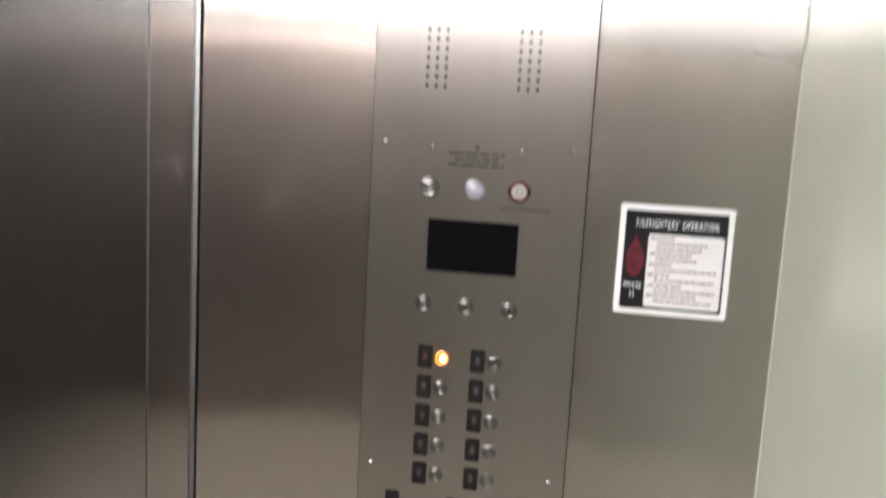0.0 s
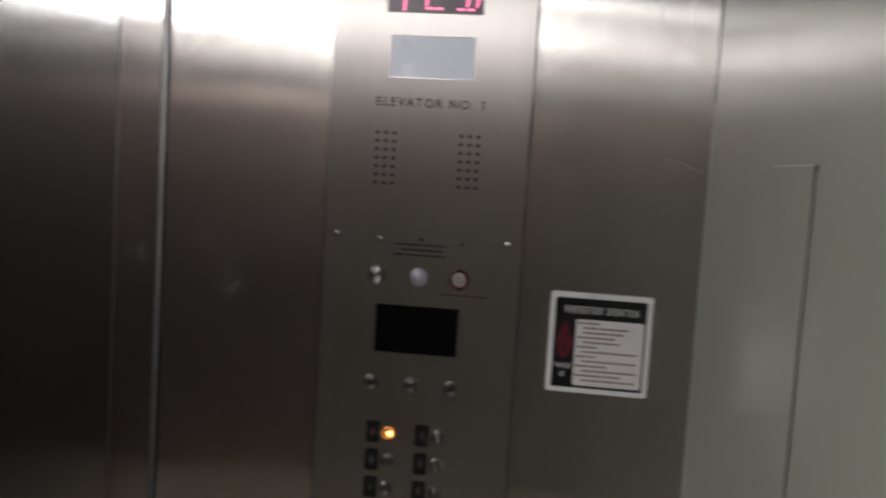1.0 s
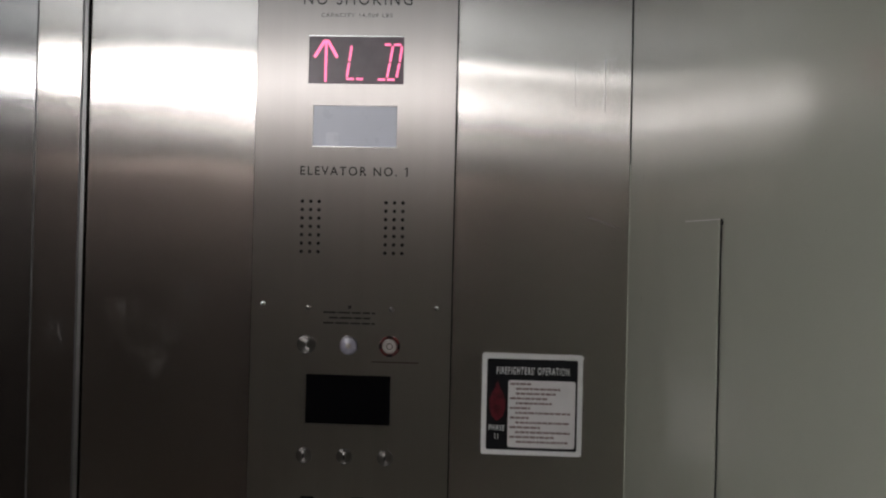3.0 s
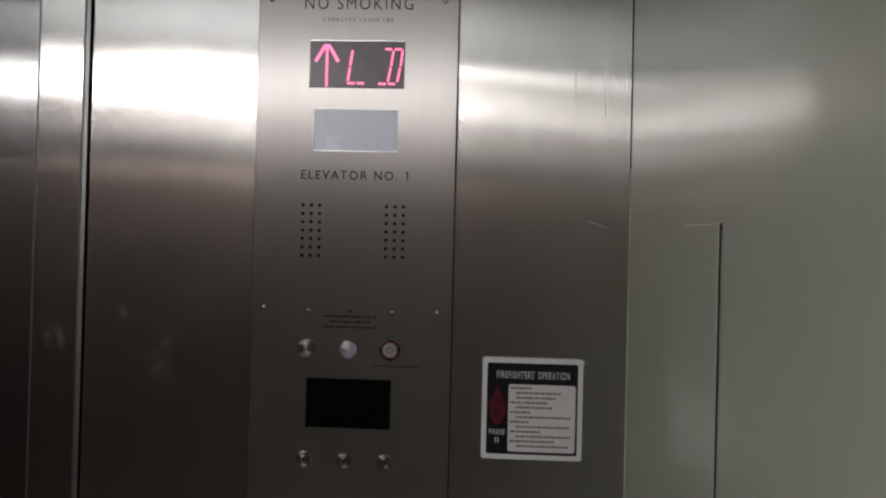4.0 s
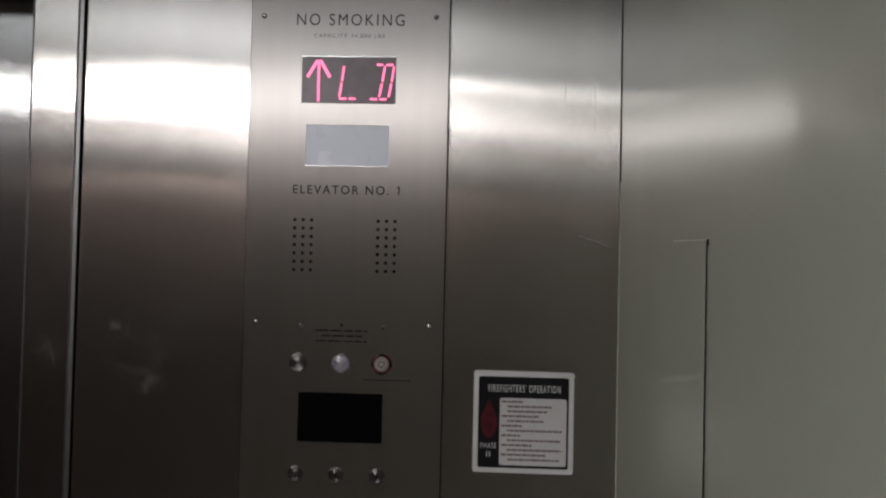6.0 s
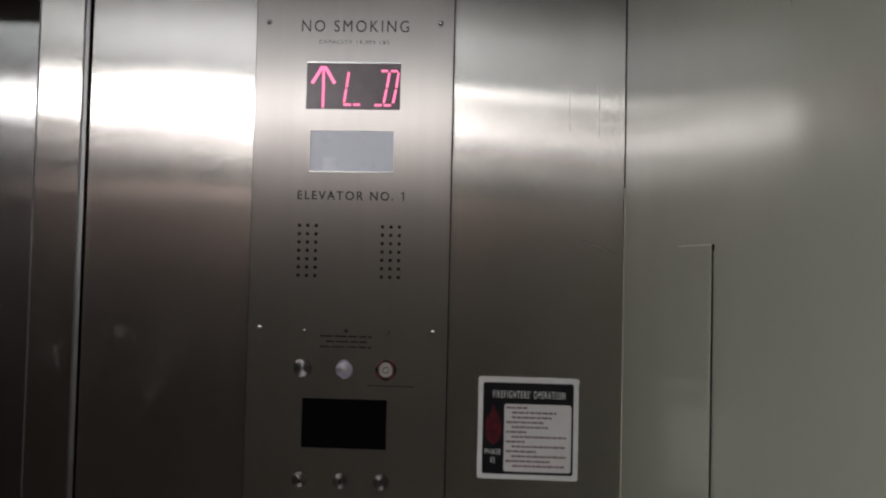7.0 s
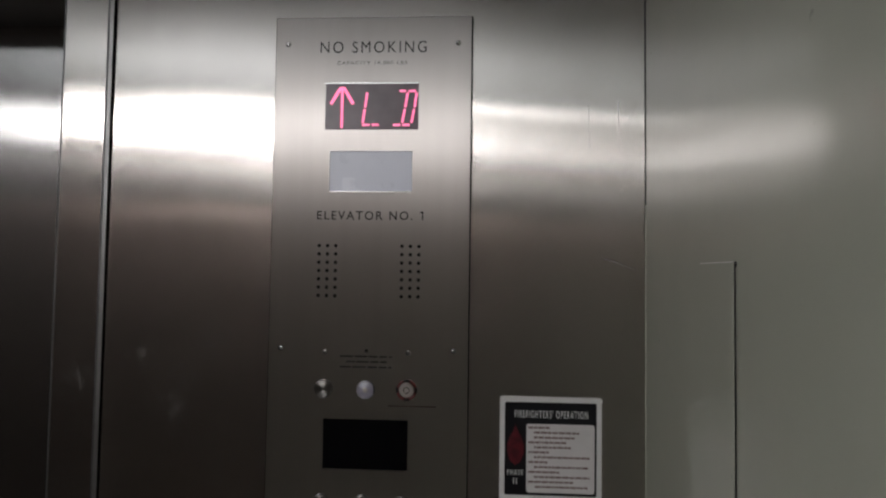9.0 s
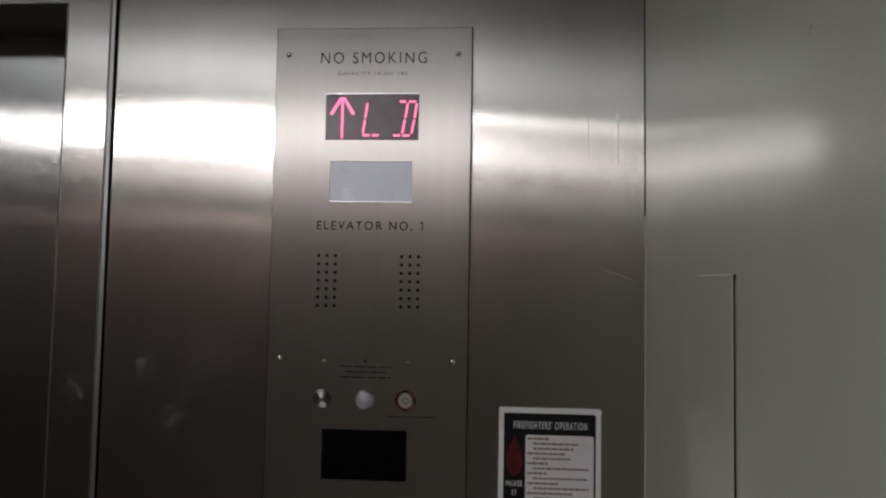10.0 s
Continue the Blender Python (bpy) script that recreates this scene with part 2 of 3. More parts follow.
def lettering(name, text, x0, x1, z0, z1, y, mat, parent, label="", weight=0.0):
    """Words in the built-in font, fitted to their width and height on the wall."""
    curve = bpy.data.curves.new(name, "FONT")
    curve.body = text
    curve.space_character = 1.28
    curve.offset = weight
    curve.extrude = 0.002
    tmp = new("tmp_text", curve)
    mesh = bpy.data.meshes.new_from_object(tmp.evaluated_get(bpy.context.evaluated_depsgraph_get()))
    bpy.data.objects.remove(tmp)
    bpy.data.curves.remove(curve)
    xs = [v.co.x for v in mesh.vertices]
    ys = [v.co.y for v in mesh.vertices]
    sx, sz = (x1 - x0) / (max(xs) - min(xs)), (z1 - z0) / (max(ys) - min(ys))
    lx, ly = min(xs), min(ys)
    for v in mesh.vertices:
        v.co = (x0 + (v.co.x - lx) * sx, y - v.co.z * 0.05, z0 + (v.co.y - ly) * sz)
    mesh.name = name
    mesh.materials.clear()
    mesh.materials.append(mat)
    return part(name, mesh, mat, parent, label)


def sheet(x0, x1, z0, z1, y, thick, shape, nx=24, nz=40):
    """A slightly buckled steel sheet facing the car, closed behind. shape(x, z): metres out of true."""
    bm = bmesh.new()
    grid = [[bm.verts.new((x0 + (x1 - x0) * i / nx, 0, z0 + (z1 - z0) * j / nz)) for i in range(nx + 1)] for j in range(nz + 1)]
    for row in grid:
        for v in row:
            v.co.y = y + shape(v.co.x, v.co.z)
    for j in range(nz):
        for i in range(nx):
            bm.faces.new((grid[j][i], grid[j][i + 1], grid[j + 1][i + 1], grid[j + 1][i]))
    rim = [grid[0][i] for i in range(nx)] + [grid[j][nx] for j in range(nz)] + \
          [grid[nz][i] for i in range(nx, 0, -1)] + [grid[j][0] for j in range(nz, 0, -1)]
    rim = [bm.verts.new(v.co) for v in rim]
    back = [bm.verts.new((v.co.x, y + thick, v.co.z)) for v in rim]
    for k in range(len(rim)):
        n = (k + 1) % len(rim)
        bm.faces.new((rim[n], rim[k], back[k], back[n]))
    bm.faces.new(back)
    for f in bm.faces:
        f.smooth = abs(f.normal.y) > 0.9
    return bm


def sheet_part(name, bm, mat, parent=None, label=""):
    ob = part(name, bm, mat, parent, label, smooth=True)
    for p in ob.data.polygons:
        p.use_smooth = len(p.vertices) == 4 and abs(p.normal.y) > 0.9
    return ob


def pierced(x0, x1, z0, z1, openings, y0, y1):
    """A flat plate with rectangular openings (x0, x1, z0, z1) cut right through."""
    xs = sorted({x0, x1, *(v for o in openings for v in o[:2])})
    zs = sorted({z0, z1, *(v for o in openings for v in o[2:])})
    bm = bmesh.new()
    verts = {(x, z): bm.verts.new((x, y0, z)) for x in xs for z in zs}
    faces = []
    for xa, xb in zip(xs, xs[1:]):
        for za, zb in zip(zs, zs[1:]):
            cx, cz = (xa + xb) / 2, (za + zb) / 2
            if not any(o[0] < cx < o[1] and o[2] < cz < o[3] for o in openings):
                faces.append(bm.faces.new((verts[xa, za], verts[xb, za], verts[xb, zb], verts[xa, zb])))
    loose = [v for v in bm.verts if not v.link_faces]
    bmesh.ops.delete(bm, geom=loose, context="VERTS")
    back = bmesh.ops.extrude_face_region(bm, geom=faces)["geom"]
    bmesh.ops.translate(bm, verts=[v for v in back if isinstance(v, bmesh.types.BMVert)], vec=(0, y1 - y0, 0))
    bmesh.ops.recalc_face_normals(bm, faces=bm.faces[:])
    return bm


# ---- the car's shell ----
def structure(name, bm, mat, label, category):
    return tagged(part(name, bm, mat), label, category, kind="structure")


structure("floor", box(LEFT - 0.05, RIGHT + 0.05, BACK - 0.25, 0.25, -0.05, 0.0), VINYL,
          "beige vinyl floor of the elevator car", "floor")
structure("ceiling", box(LEFT - 0.05, RIGHT + 0.05, BACK - 0.25, 0.25, TOP, TOP + 0.05), CEILING,
          "white painted metal ceiling of the car", "ceiling")
# unseen dark strip, added to darken what the return reflects at upper right
structure("ceiling_dark_strip", box(0.43, RIGHT - 0.001, BACK, -0.002, TOP - 0.012, TOP - 0.0005), LAMINATE,
          "unseen dark strip added to darken the steel's upper right reflection", "trim")
# unseen rear stretch of the side wall, made dark to darken the return's reflection
structure("wall_right_rear", box(RIGHT, RIGHT + 0.04, BACK, -1.2505, 0, TOP), GLOSSY_DARK,
          "unseen rear side wall, made glossy dark to darken reflections", "wall")
wall_right = structure("wall_right", box(RIGHT, RIGHT + 0.04, -1.25, -0.0005, 0, TOP), ENAMEL,
                       "satin grey enamelled side wall with scuffs", "wall")
structure("wall_left", box(LEFT - 0.04, LEFT, BACK, 0.0, 0, TOP), LAMINATE,
          "dark brown laminate side wall", "wall")

# protective sheet on the side wall, its outer edge standing a little open
part("wall_sheet", box(RIGHT - 0.0007, RIGHT - 0.0002, -0.4500, -0.0015, 0.004, 1.655), ENAMEL, wall_right)
bm = bmesh.new()
vs = [bm.verts.new(c) for c in ((RIGHT - 0.0008, -0.4520, 0.02), (RIGHT - 0.0008, -0.4465, 0.02),
                                (RIGHT - 0.0008, -0.4555, 1.654), (RIGHT - 0.0008, -0.4605, 1.654))]
bm.faces.new(vs)
part("open_joint", bm, DARK, wall_right)
part("joint_end", lathe([(0.0032, 0.0), (0.003, -0.0009), (0.0, -0.0010)], 12), DARK, wall_right)
bpy.data.objects["joint_end"].matrix_basis = pose(RIGHT, -0.4585, 1.654, 0, 0, -90)


scratch = bmesh.new()
bmesh.ops.create_cube(scratch, size=1, matrix=pose(RIGHT - 0.0009, -0.392, 1.6583, 1.5, 0, 0) @ Matrix.Diagonal((0.0003, 0.125, 0.0009, 1)))
part("scratch", scratch, SIGN_WHITE, wall_right)
for y, z, r in ((-0.645, 1.746, 0.0024), (-0.679, 1.640, 0.0016), (-0.441, 1.640, 0.0014)):
    chip = part("chip", lathe([(r, 0.0), (r * 0.9, -0.0002), (0.0, -0.0002)], 16), ENAMEL, wall_right)
    chip.matrix_basis = pose(RIGHT, y, z, 0, 0, -90)
part("corner_bead", box(RIGHT - 0.0016, RIGHT - 0.0001, -0.0035, -0.0006, 0.0, 1.760), ENAMEL, wall_right)


# ---- front of the car: return panel, jamb, doors ----
def bow(x, z):
    h = max(-0.7, min(0.5, z - 1.85))
    if x < 0.02:
        return 0.0035 + 0.22 * (x + 0.13) ** 2 * h
    lean = 0.005 + 0.058 * max(0.0, x - 0.30)
    return 0.0035 + lean * 0.28 * math.tanh((z - 1.85) / 0.28) + 0.0003 * (math.sin(7 * x + 2 * z) - math.sin(0.14 + 2 * z))


wall_front = thing("wall_front", (0.15, 0.02, 0), "brushed stainless steel front return panel, smeared", "wall", kind="structure")
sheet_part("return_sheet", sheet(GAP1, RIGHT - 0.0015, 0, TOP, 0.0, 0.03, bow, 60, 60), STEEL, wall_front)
part("gap_back", box(GAP0 - 0.004, GAP1 + 0.004, 0.031, 0.036, 0, TOP), DARK, wall_front)


def scuff(x0, z0, x1, z1, width, mat):
    """A fine scratch or dried run on the return sheet."""
    y = min(bow(x0, z0), bow(x1, z1)) - 0.0003
    part("scuff", bar(x0, z0, x1, z1, width, y, 0.0003), mat, wall_front)


for k in range(5):
    scuff(0.506 + 0.010 * k, 1.6790 - 0.0026 * k - 0.0002 * k * k, 0.516 + 0.010 * k, 1.6766 - 0.0028 * k - 0.0002 * k * k, 0.0022 - 0.0003 * k, SCUFF)
for x, z0, z1 in ((0.4840, 1.912, 1.868), (0.4850, 1.862, 1.846), (0.5290, 1.918, 1.838)):
    scuff(x, z0, x + 0.0006, z1, 0.0009, RUN)

jamb = thing("door_jamb", (-0.31, 0.02, 0), "brushed steel jamb with a bright rolled edge", "door jamb", kind="structure")
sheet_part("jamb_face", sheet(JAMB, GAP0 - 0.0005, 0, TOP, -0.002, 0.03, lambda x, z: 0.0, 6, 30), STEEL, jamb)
part("jamb_return", box(JAMB, JAMB + 0.003, 0.0285, RECESS + 0.05, 0, HEAD_FRONT), STEEL, jamb)
part("outer_edge", box(JAMB - 0.0004, JAMB + 0.0018, -0.0036, -0.0022, 0, HEAD_FRONT, 0.0006), EDGE, jamb)
part("rolled_edge", box(GAP0 - 0.0092, GAP0 - 0.0064, -0.0045, -0.0022, 0, TOP, 0.001), EDGE, jamb)
part("edge_lip", box(GAP0 - 0.0062, GAP0, -0.0034, -0.0022, 0, TOP, 0.0005), LIP, jamb)
DOOR_END = -1.50
structure("header_front", box(DOOR_END, JAMB - 0.0005, 0.0, 0.004, HEAD_FRONT, TOP), STEEL,
          "brushed steel header above the car doors", "header")
structure("header_pocket", box(DOOR_END, JAMB - 0.0005, 0.0045, 0.20, HEAD_FRONT + 0.002, TOP), LIP,
          "dark door track pocket", "header")
structure("wall_front_left", box(LEFT, DOOR_END - 0.0005, 0.0, 0.03, 0, TOP), STEEL,
          "brushed stainless steel return panel", "wall")
for n, (x0, x1) in enumerate(((-0.925, JAMB + 0.03), (DOOR_END - 0.03, -0.929))):
    door = thing(f"door_{n + 1}", ((x0 + x1) / 2, RECESS, 0.008), "closed brushed stainless steel sliding door", "door",
                 group="car doors", kind="structure")
    sheet_part("door_leaf", sheet(x0, x1, 0.008, HEAD_FRONT - 0.001, RECESS, 0.03,
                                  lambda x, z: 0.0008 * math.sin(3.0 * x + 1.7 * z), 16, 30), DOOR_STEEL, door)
structure("sill_front", box(DOOR_END - 0.05, JAMB + 0.05, 0.03, 0.24, 0.0005, 0.007), SCREW,
          "ribbed aluminium door sill", "sill")

# ---- back of the car, seen in the steel ----
structure("wall_rear_left", box(LEFT, -1.50, BACK - 0.03, BACK, 0, TOP), LAMINATE, "dark brown laminate rear return", "wall")
structure("wall_rear_right", box(0.20, RIGHT - 0.0005, BACK - 0.03, BACK - 0.0005, 0, TOP), LAMINATE, "dark brown laminate rear return", "wall")
structure("header_rear", box(-1.4995, 0.1995, BACK - 0.12, BACK, HEAD + 0.085, TOP), HEADER, "stainless steel header above the rear doors", "header")
# unseen pale strip, added to give the light step in the front steel
structure("strip_rear", box(-1.4995, 0.1995, BACK - 0.12, BACK + 0.006, HEAD, HEAD + 0.0845), PALE_STRIP, "pale brown strip added for the band reflected in the steel", "trim")
for n, (x0, x1) in enumerate(((-1.499, -0.652), (-0.648, 0.199))):
    door = thing(f"door_{n + 3}", ((x0 + x1) / 2, BACK - 0.1, 0.008), "closed satin stainless steel rear sliding door", "door", group="rear doors", kind="structure")
    part("door_leaf", box(x0, x1, BACK - 0.045, BACK - 0.012, 0.008, HEAD - 0.002, 0.002), REAR_STEEL, door)

# ---- ceiling light ----
LX0, LX1, LY0, LY1, LZ = -1.80, 0.50, -2.95, -2.05, 2.41
lamp = thing("ceiling_light", ((LX0 + LX1) / 2, (LY0 + LY1) / 2, LZ), "lit white panel light hung below the ceiling", "ceiling light")
DX1 = -0.26          # past here a weaker glow is added for the right-hand reflection
part("added_glow", box(DX1 + 0.0005, LX1 - 0.02, LY0 + 0.02, LY1 - 0.02, LZ, LZ + 0.012), GLOW_DIM, lamp, "weak glow added to fill the right-hand reflection")
part("diffuser", box(LX0 + 0.02, DX1, LY0 + 0.02, LY1 - 0.02, LZ, LZ + 0.012), TUBE, lamp, "glowing milky diffuser")
# unseen upward glow, added to brighten the ceiling reflected in the steel
part("ceiling_glow", box(LX0 + 0.02, LX1 - 0.02, LY0 + 0.02, LY1 - 0.02, LZ + 0.018, LZ + 0.030), GLOW_UP, lamp, "upward glow added to brighten the reflected ceiling")
# added glowing rim: draws the bright line above the reflected band
part("front_edge_glow", box(LX0, LX1, LY1 - 0.0195, LY1, LZ - 0.004, LZ + 0.034, 0.004), GLOW_EDGE, lamp, "glowing edge added for the bright line in the steel")
for a, b, c, d in ((LX0, LX1, LY0, LY0 + 0.0195),
                   (LX0, LX0 + 0.0195, LY0 + 0.02, LY1 - 0.02), (LX1 - 0.0195, LX1, LY0 + 0.02, LY1 - 0.02)):
    part("frame", box(a, b, c, d, LZ - 0.004, LZ + 0.034, 0.002), CEILING, lamp)
for x in (LX0 + 0.01, LX1 - 0.01):
    for y in (LY0 + 0.01, LY1 - 0.01):
        part("hanger", box(x - 0.004, x + 0.004, y - 0.004, y + 0.004, LZ + 0.033, TOP), SCREW, lamp)

# ---- car operating panel ----
PW, PT, PB = 0.305, 2.05, 0.72
FACE = -0.0045       # front of its plate
DISPLAY = (0.0795, 0.2250, 1.8740, 1.9465)
WINDOW = (0.0880, 0.2165, 1.7780, 1.8410)
SCREEN = (0.0865, 0.2160, 1.3570, 1.4320)
panel = thing("car_operating_panel", (0.1525, 0, PB), "brushed steel elevator control panel with red floor display", "control panel")
plate = part("faceplate", pierced(0.0, PW, PB, PT, (DISPLAY, WINDOW, SCREEN), FACE, FACE + 0.003), PLATE_STEEL, panel)
part("back_box", box(0.004, PW - 0.004, -0.0012, 0.06, PB + 0.004, PT - 0.004), DARK, panel)
part("shadow_gap", box(-0.0016, PW + 0.0018, FACE + 0.0031, FACE + 0.0038, PB - 0.001, PT + 0.0016), DARK, panel)

display = part("floor_display", box(DISPLAY[0] + 0.0003, DISPLAY[1] - 0.0003, FACE + 0.0012, FACE + 0.0029, DISPLAY[2] + 0.0003, DISPLAY[3] - 0.0003),
               SMOKED, panel, "smoked floor display showing an up arrow")
part("lens", box(WINDOW[0] + 0.0003, WINDOW[1] - 0.0003, FACE + 0.0012, FACE + 0.0029, WINDOW[2] + 0.0003, WINDOW[3] - 0.0003),
     LENS, panel, "dimly lit milky emergency light lens")
part("screen", box(SCREEN[0] + 0.0003, SCREEN[1] - 0.0003, FACE + 0.0010, FACE + 0.0029, SCREEN[2] + 0.0003, SCREEN[3] - 0.0003),
     BLACK_GLASS, panel, "blank black message window")

part("bulb", rounded(WINDOW[0] + 0.020, WINDOW[0] + 0.040, WINDOW[2] + 0.002, WINDOW[2] + 0.022, FACE + 0.0010, FACE + 0.0014, 0.003, 3), LENS_SPOT, panel, "brighter lamp behind the lens")

# display strokes: an arrow and slanted segments
SEG = FACE + 0.0008
part("arrow", merge([bar(0.1055, 1.877, 0.1055, 1.9405, 0.0034, SEG), bar(0.1035, 1.9405, 0.0880, 1.9145, 0.0044, SEG),
                     bar(0.1075, 1.9405, 0.1230, 1.9145, 0.0044, SEG)]), LED, display, "glowing pink arrow")
for ax, az, bx, bz in ((0.1445, 1.932, 0.1415, 1.909), (0.1410, 1.906, 0.1382, 1.885), (0.1375, 1.8818, 0.1490, 1.8818),
                       (0.1525, 1.8818, 0.1630, 1.8818),
                       (0.1950, 1.9345, 0.2045, 1.9345), (0.2095, 1.9345, 0.2200, 1.9345), (0.2075, 1.932, 0.2040, 1.909),
                       (0.2033, 1.906, 0.1995, 1.885), (0.2215, 1.932, 0.2185, 1.909), (0.2178, 1.906, 0.2140, 1.885),
                       (0.1855, 1.8815, 0.1965, 1.8815), (0.2000, 1.8815, 0.2110, 1.8815)):
    part("segment", bar(ax, az, bx, bz, 0.0031, SEG), LED, display)

# engraved words
INKED = FACE - 0.0001
lettering("heading", "NO SMOKING", 0.0700, 0.2360, 1.9945, 2.0125, INKED, INK, panel, "engraved black lettering", -0.002)
lettering("capacity", "CAPACITY 14,000 LBS", 0.0970, 0.2060, 1.9750, 1.9815, INKED, PALE_INK, panel)
lettering("car_name", "ELEVATOR NO.", 0.0705, 0.2180, 1.7345, 1.7480, INKED, INK, panel, "engraved black lettering", 0.010)

part("car_number", merge([bar(0.2335, 1.7345, 0.2335, 1.7480, 0.0020, INKED), bar(0.2300, 1.7452, 0.2330, 1.7474, 0.0016, INKED)]), INK, panel)
part("window_lip", box(WINDOW[0], WINDOW[1], FACE - 0.0003, FACE + 0.0008, WINDOW[2] - 0.0006, WINDOW[2] + 0.0008), SCREW, panel)
part("display_lip", box(DISPLAY[0], DISPLAY[1], FACE - 0.0003, FACE + 0.0008, DISPLAY[3] - 0.0006, DISPLAY[3] + 0.0010), SCREW, panel)

# screws
dome = lathe([(0.0044, 0.0), (0.0042, -0.0012), (0.0032, -0.0022), (0.0016, -0.0028), (0.0, -0.0030)], 16)
screw_mesh = None
for x, z in ((0.0190, 2.0085), (0.2850, 2.0085), (0.0185, 1.5375), (0.2835, 1.5370), (0.0185, 1.0600), (0.2835, 1.0600)):
    s = part("screw", screw_mesh or dome, SCREW, panel, at=(x, FACE, z), smooth=True)
    screw_mesh = s.data
    for p in s.data.polygons:
        p.use_smooth = True

# speaker holes
hole = lathe([(0.0028, 0.0), (0.0027, -0.0002), (0.0, -0.0002)], 12)
hole_mesh = None
for x0 in (0.0748, 0.2028):
    for i in range(3):
        for j in range(7):
            h = part("speaker_hole", hole_mesh or hole, DARK, panel, at=(x0 + 0.0129 * i, FACE, 1.6945 - 0.01275 * j))
            hole_mesh = h.data

# faint instruction block and its mark
part("bell_mark", rounded(0.1485, 0.1535, 1.5325, 1.5375, INKED - 0.0001, FACE, 0.0012, 2), INK, panel)
for z, x0, x1 in ((1.5265, 0.1110, 0.1905), (1.5185, 0.1200, 0.1830), (1.5105, 0.1110, 0.1900)):
    x = x0
    while x < x1 - 0.004:
        w = min(random.uniform(0.008, 0.022), x1 - x)
        part("worn_line", box(x, x + w, INKED - 0.0002, FACE, z - 0.0013, z + 0.0013), INK, panel)
        x += w + 0.0025
part("red_line", box(0.186, 0.258, INKED - 0.0002, FACE, 1.4524, 1.4540), RED_MARK, panel)
for x in (0.0875, 0.2150):
    part("indicator", lathe([(0.004, 0.0), (0.0036, -0.001), (0.0, -0.0013)], 16), TURNED, panel, at=(x, FACE, 1.5330), smooth=True)


def round_button(x, z, radius, mat, name="button", label="", dish=0.0):
    """A turned button in a thin ring, its face domed or dished."""
    b = part(name, lathe([(radius, 0.0), (radius, -0.0030), (radius * 0.99, -0.0035), (radius * 0.965, -0.0038), (radius * 0.94, -0.0038), (radius * 0.6, -0.0040 + dish * 0.6),
                          (radius * 0.3, -0.0041 + dish * 0.9), (0.0, -0.0042 + dish)]), mat, panel, label, at=(x, FACE, z), smooth=True)
    part("ring", lathe([(radius * 1.16, 0.0), (radius * 1.14, -0.0012), (radius * 1.02, -0.0012), (radius * 1.01, 0.0)]), TURNED, b,
         at=(x, FACE, z), smooth=True)
    return b


round_button(0.0860, 1.4770, 0.0125, TURNED, "key_switch", "turned steel key switch")
pearl = round_button(0.1510, 1.4768, 0.0128, PEARL, "call_button", "pale pearly call button", -0.0030)
part("call_mark", lathe([(0.0042, -0.0064), (0.0040, -0.0071), (0.0030, -0.0072), (0.0, -0.0073)], 20), SATIN, pearl, at=(0.1510, FACE, 1.4768), smooth=True)
alarm = round_button(0.2135, 1.4775, 0.0104, SATIN, "alarm_button", "alarm button in a notched red guard")
part("guard", lathe([(0.0160, 0.0), (0.0158, -0.0020), (0.0150, -0.0026), (0.0122, -0.0026), (0.0118, -0.0002)], 40), RED, alarm,
     at=(0.2135, FACE, 1.4775), smooth=True)
for a in range(4):
    c, s = math.cos(a * math.pi / 2), math.sin(a * math.pi / 2)
    part("notch", rounded(0.2135 + 0.0142 * c - 0.0045, 0.2135 + 0.0142 * c + 0.0045, 1.4775 + 0.0142 * s - 0.0018 - 0.0027 * abs(c) ,
                          1.4775 + 0.0142 * s + 0.0018 + 0.0027 * abs(c), FACE - 0.0032, FACE - 0.0024, 0.0015, 3)
         if abs(s) > 0.5 else
         rounded(0.2135 + 0.0142 * c - 0.0018, 0.2135 + 0.0142 * c + 0.0018, 1.4775 - 0.0045, 1.4775 + 0.0045, FACE - 0.0032, FACE - 0.0024, 0.0015, 3),
         BLACK, alarm)
part("ring_groove", lathe([(0.0050, -0.0043), (0.0049, -0.0046), (0.0040, -0.0046), (0.0039, -0.0042)], 24), BLACK, alarm,
     at=(0.2135, FACE, 1.4775))
for x in (0.0860, 0.1480, 0.2100):
    k = round_button(x, 1.3085, 0.0105, TURNED, "key_switch", "turned steel key switch")
    part("keyway", box(x - 0.0012, x + 0.0012, FACE - 0.0046, FACE - 0.0040, 1.3045, 1.3125), BLACK, k)

# floor buttons, each beside its black number plate
for col, (px, bx) in enumerate(((0.0930, 0.1175), (0.1700, 0.1945))):
    for row in range(5):
        z = 1.2300 - 0.0445 * row
        tag = part("number_plate", rounded(px - 0.0108, px + 0.0108, z - 0.0172, z + 0.0172, FACE - 0.0012, FACE, 0.0035, 3), BLACK, panel)
        part("mark", rounded(px - 0.0030, px + 0.0030, z - 0.0050, z + 0.0060, FACE - 0.0014, FACE - 0.0010, 0.001, 2), DULL_RED if col == 0 and row == 0 else FAINT, tag)
        lit = col == 0 and row == 0
        b = round_button(bx, z, 0.0095, TURNED, "floor_button", "floor button glowing amber" if lit else "")
        if lit:
            # glowing ring stands in for the jewel's orange light on the button
            part("halo", lathe([(0.0098, -0.0010), (0.0096, -0.0044), (0.0070, -0.0046), (0.0068, -0.0040)], 24), HALO, b, "ring glowing for the jewel's amber spill", at=(bx, FACE, z))
            part("jewel", lathe([(0.0044, -0.0040), (0.0038, -0.0056), (0.0, -0.0062)], 20), AMBER, b, "glowing amber jewel",
                 at=(bx + 0.0025, FACE, z), smooth=True)
for x in (0.0540, 0.2050):
    part("number_plate", rounded(x - 0.0108, x + 0.0108, 0.990, 1.020, FACE - 0.0012, FACE, 0.0035, 3), BLACK, panel)
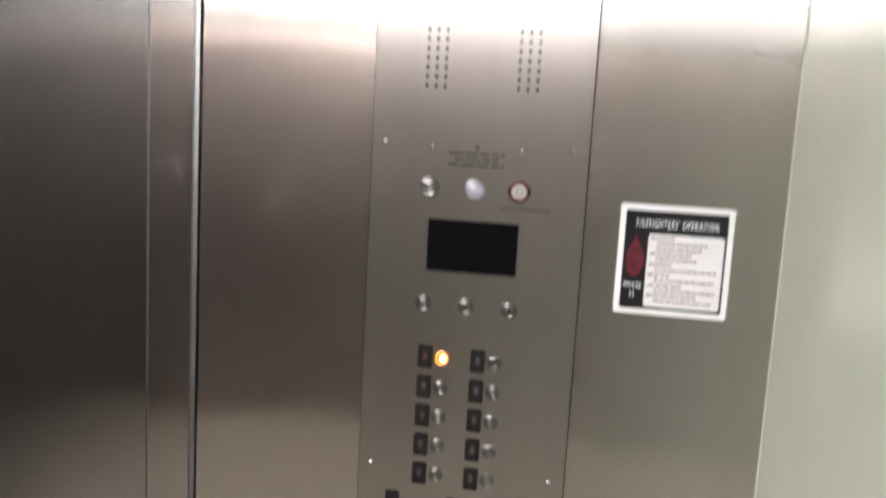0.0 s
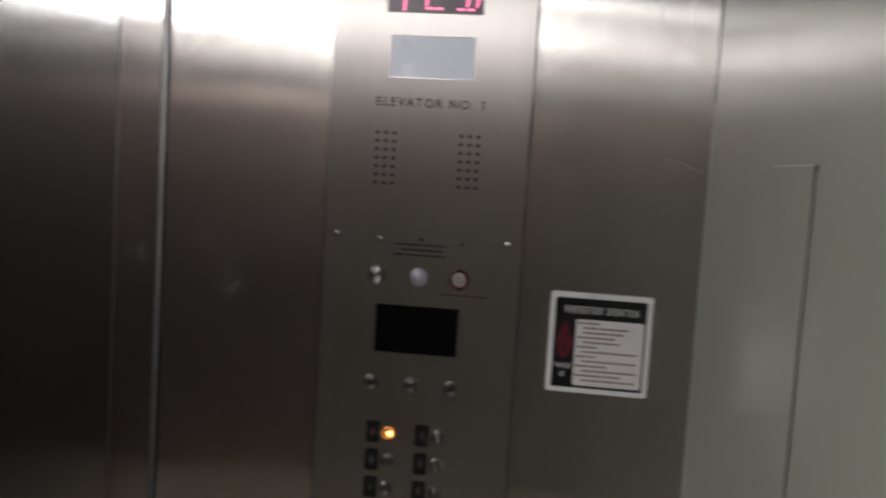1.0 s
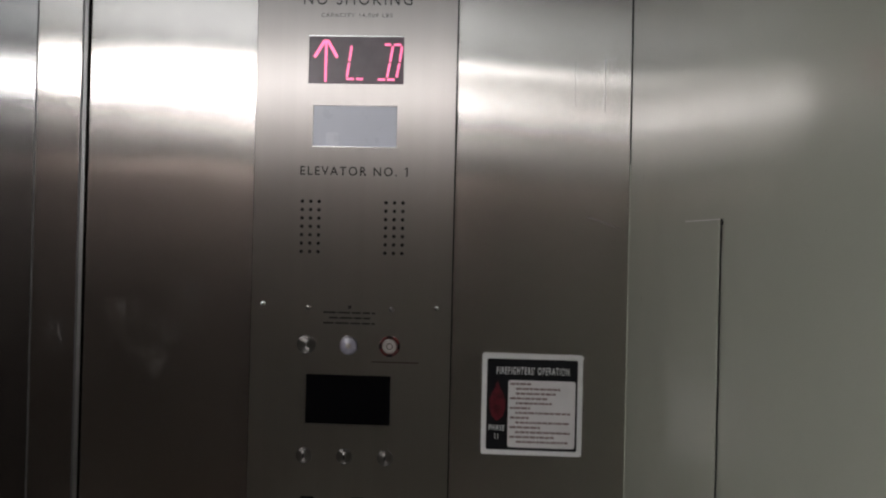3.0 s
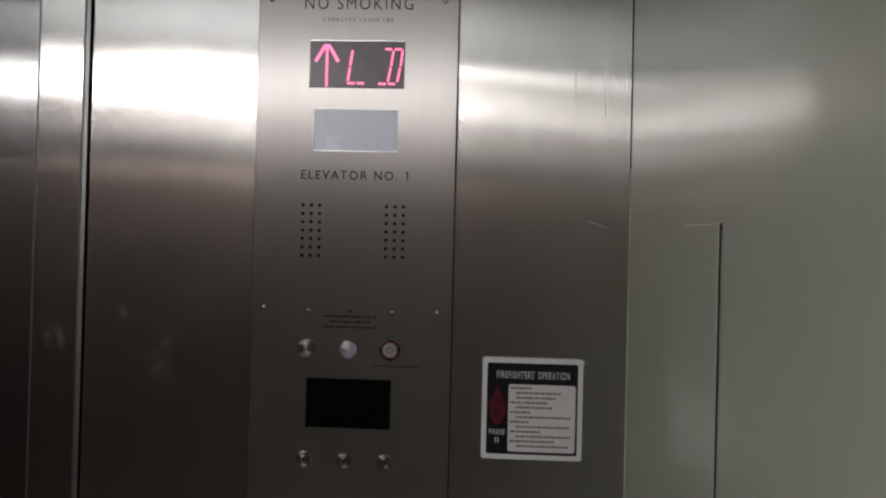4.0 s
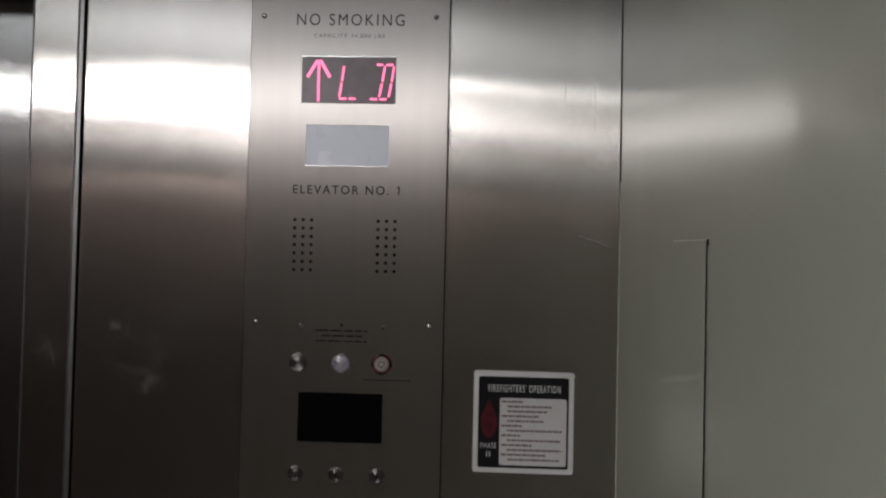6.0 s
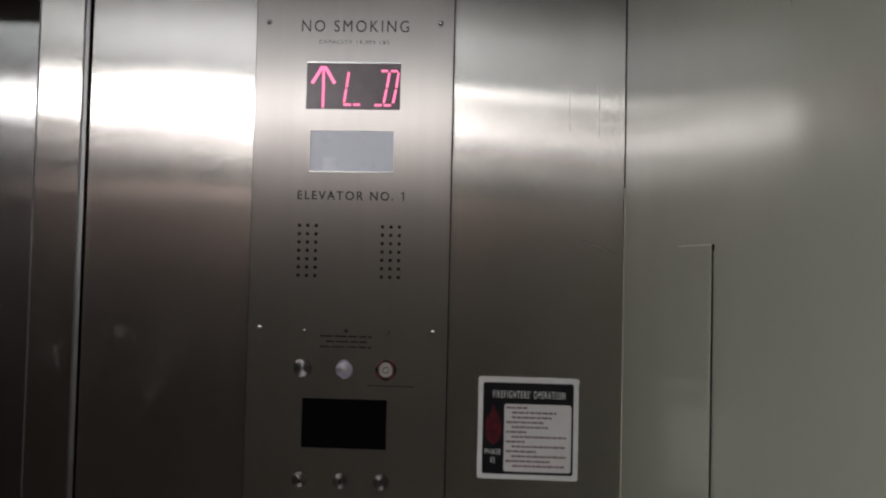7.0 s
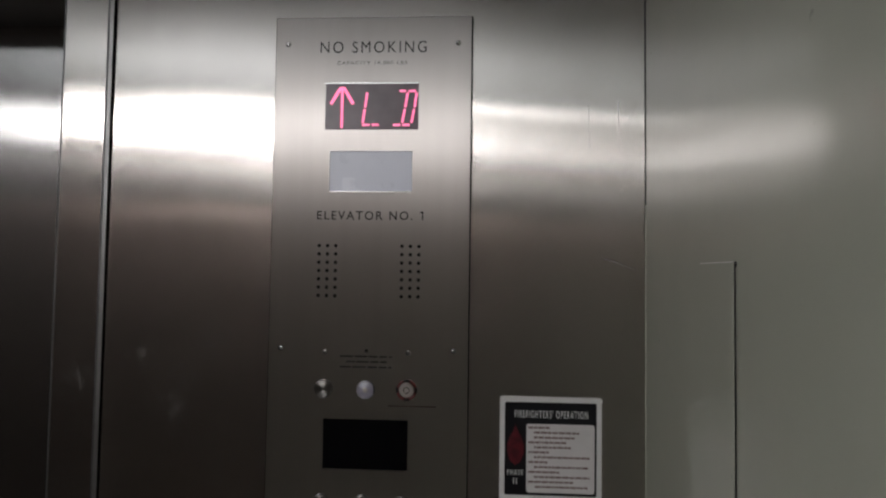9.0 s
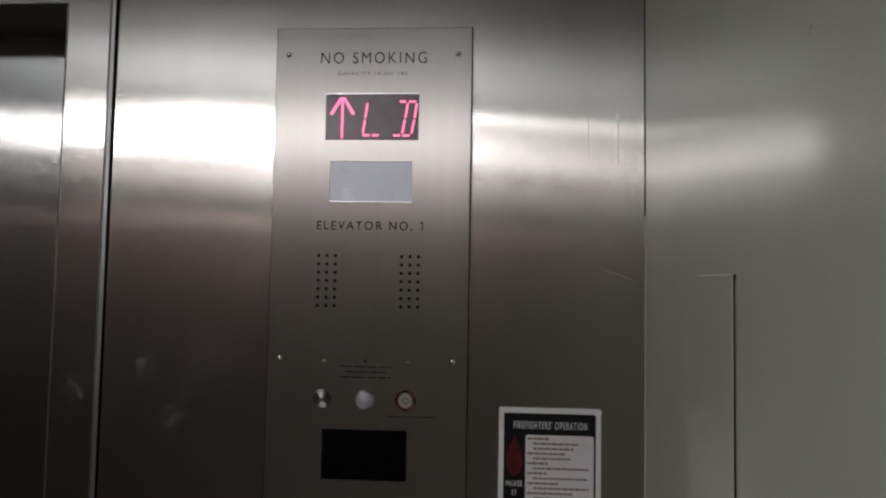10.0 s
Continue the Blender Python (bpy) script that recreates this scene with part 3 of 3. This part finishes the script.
door_button = round_button(0.1440, 1.0020, 0.0105, TURNED, "door_button", "door button in a black collar")
part("collar", lathe([(0.0170, 0.0), (0.0168, -0.0020), (0.0126, -0.0020), (0.0124, 0.0)]), BLACK, door_button, at=(0.1440, FACE, 1.0020))

# ---- firefighters' sign ----
SX0, SX1, SZ0, SZ1 = 0.3540, 0.5040, 1.3205, 1.4715
sign = thing("instruction_sign", ((SX0 + SX1) / 2, -0.002, SZ0), "white-edged black firefighters' instruction sign on steel", "sign")
SY = -0.0062
part("backing", rounded(SX0, SX1, SZ0, SZ1, SY, 0.0, 0.004), SIGN_WHITE, sign)
part("lifted_corner", rounded(SX1 - 0.007, SX1 + 0.0012, SZ1 - 0.007, SZ1 - 0.0008, SY - 0.0009, SY - 0.0005, 0.003, 4), SIGN_WHITE, sign)
part("field", rounded(SX0 + 0.0075, SX1 - 0.0075, SZ0 + 0.0075, SZ1 - 0.0075, SY - 0.0004, SY, 0.003), SIGN_NAVY, sign)
part("text_panel", rounded(0.3935, 0.4935, 1.3320, 1.4325, SY - 0.0008, SY - 0.0004, 0.004), SIGN_PAPER, sign)
lettering("title", "FIREFIGHTERS' OPERATION", 0.3760, 0.4840, 1.4410, 1.4525, SY - 0.0005, SIGN_WHITE, sign, "white lettering", 0.008)
lettering("phase", "PHASE", 0.3655, 0.3890, 1.3565, 1.3650, SY - 0.0005, SIGN_WHITE, sign, "white lettering", 0.008)
lettering("phase_number", "II", 0.3745, 0.3800, 1.3440, 1.3525, SY - 0.0005, SIGN_WHITE, sign, "white lettering", 0.008)
bm = bmesh.new()
side = [(0.0, -0.030), (0.008, -0.024), (0.0125, -0.012), (0.0125, 0.001), (0.0085, 0.012), (0.0045, 0.019), (0.0015, 0.027)]
ring = [(x, z) for x, z in side] + [(0.0, 0.031)] + [(-x * 0.95, z * 0.97) for x, z in reversed(side[1:])]
f = bm.faces.new([bm.verts.new((0.3772 + x, SY - 0.0006, 1.4010 + z)) for x, z in ring])
ext = bmesh.ops.extrude_face_region(bm, geom=[f])["geom"]
bmesh.ops.translate(bm, verts=[v for v in ext if isinstance(v, bmesh.types.BMVert)], vec=(0, 0.0002, 0))
bmesh.ops.recalc_face_normals(bm, faces=bm.faces[:])
part("flame", bm, SIGN_RED, sign, "dark red flame")
rows = [(0.0, 0.33), (0.012, 0.80), (0.012, 0.72), (0.0, 0.60), (0.012, 0.66), (0.0, 0.32), (0.012, 0.95), (0.0, 0.30), (0.012, 0.93),
        (0.0, 0.48), (0.012, 0.95), (0.0, 0.70), (0.014, 0.92)]
for n, (indent, share) in enumerate(rows):
    z = 1.4270 - n * 0.0072
    x, end = 0.3965 + indent * 0.7, 0.3965 + 0.0945 * share
    while x < end - 0.002:
        w = min(random.uniform(0.003, 0.010), end - x)
        part("print_bar", box(x, x + w, SY - 0.0011, SY - 0.0007, z - 0.0015, z + 0.0015), PRINT, sign)
        x += w + 0.0011
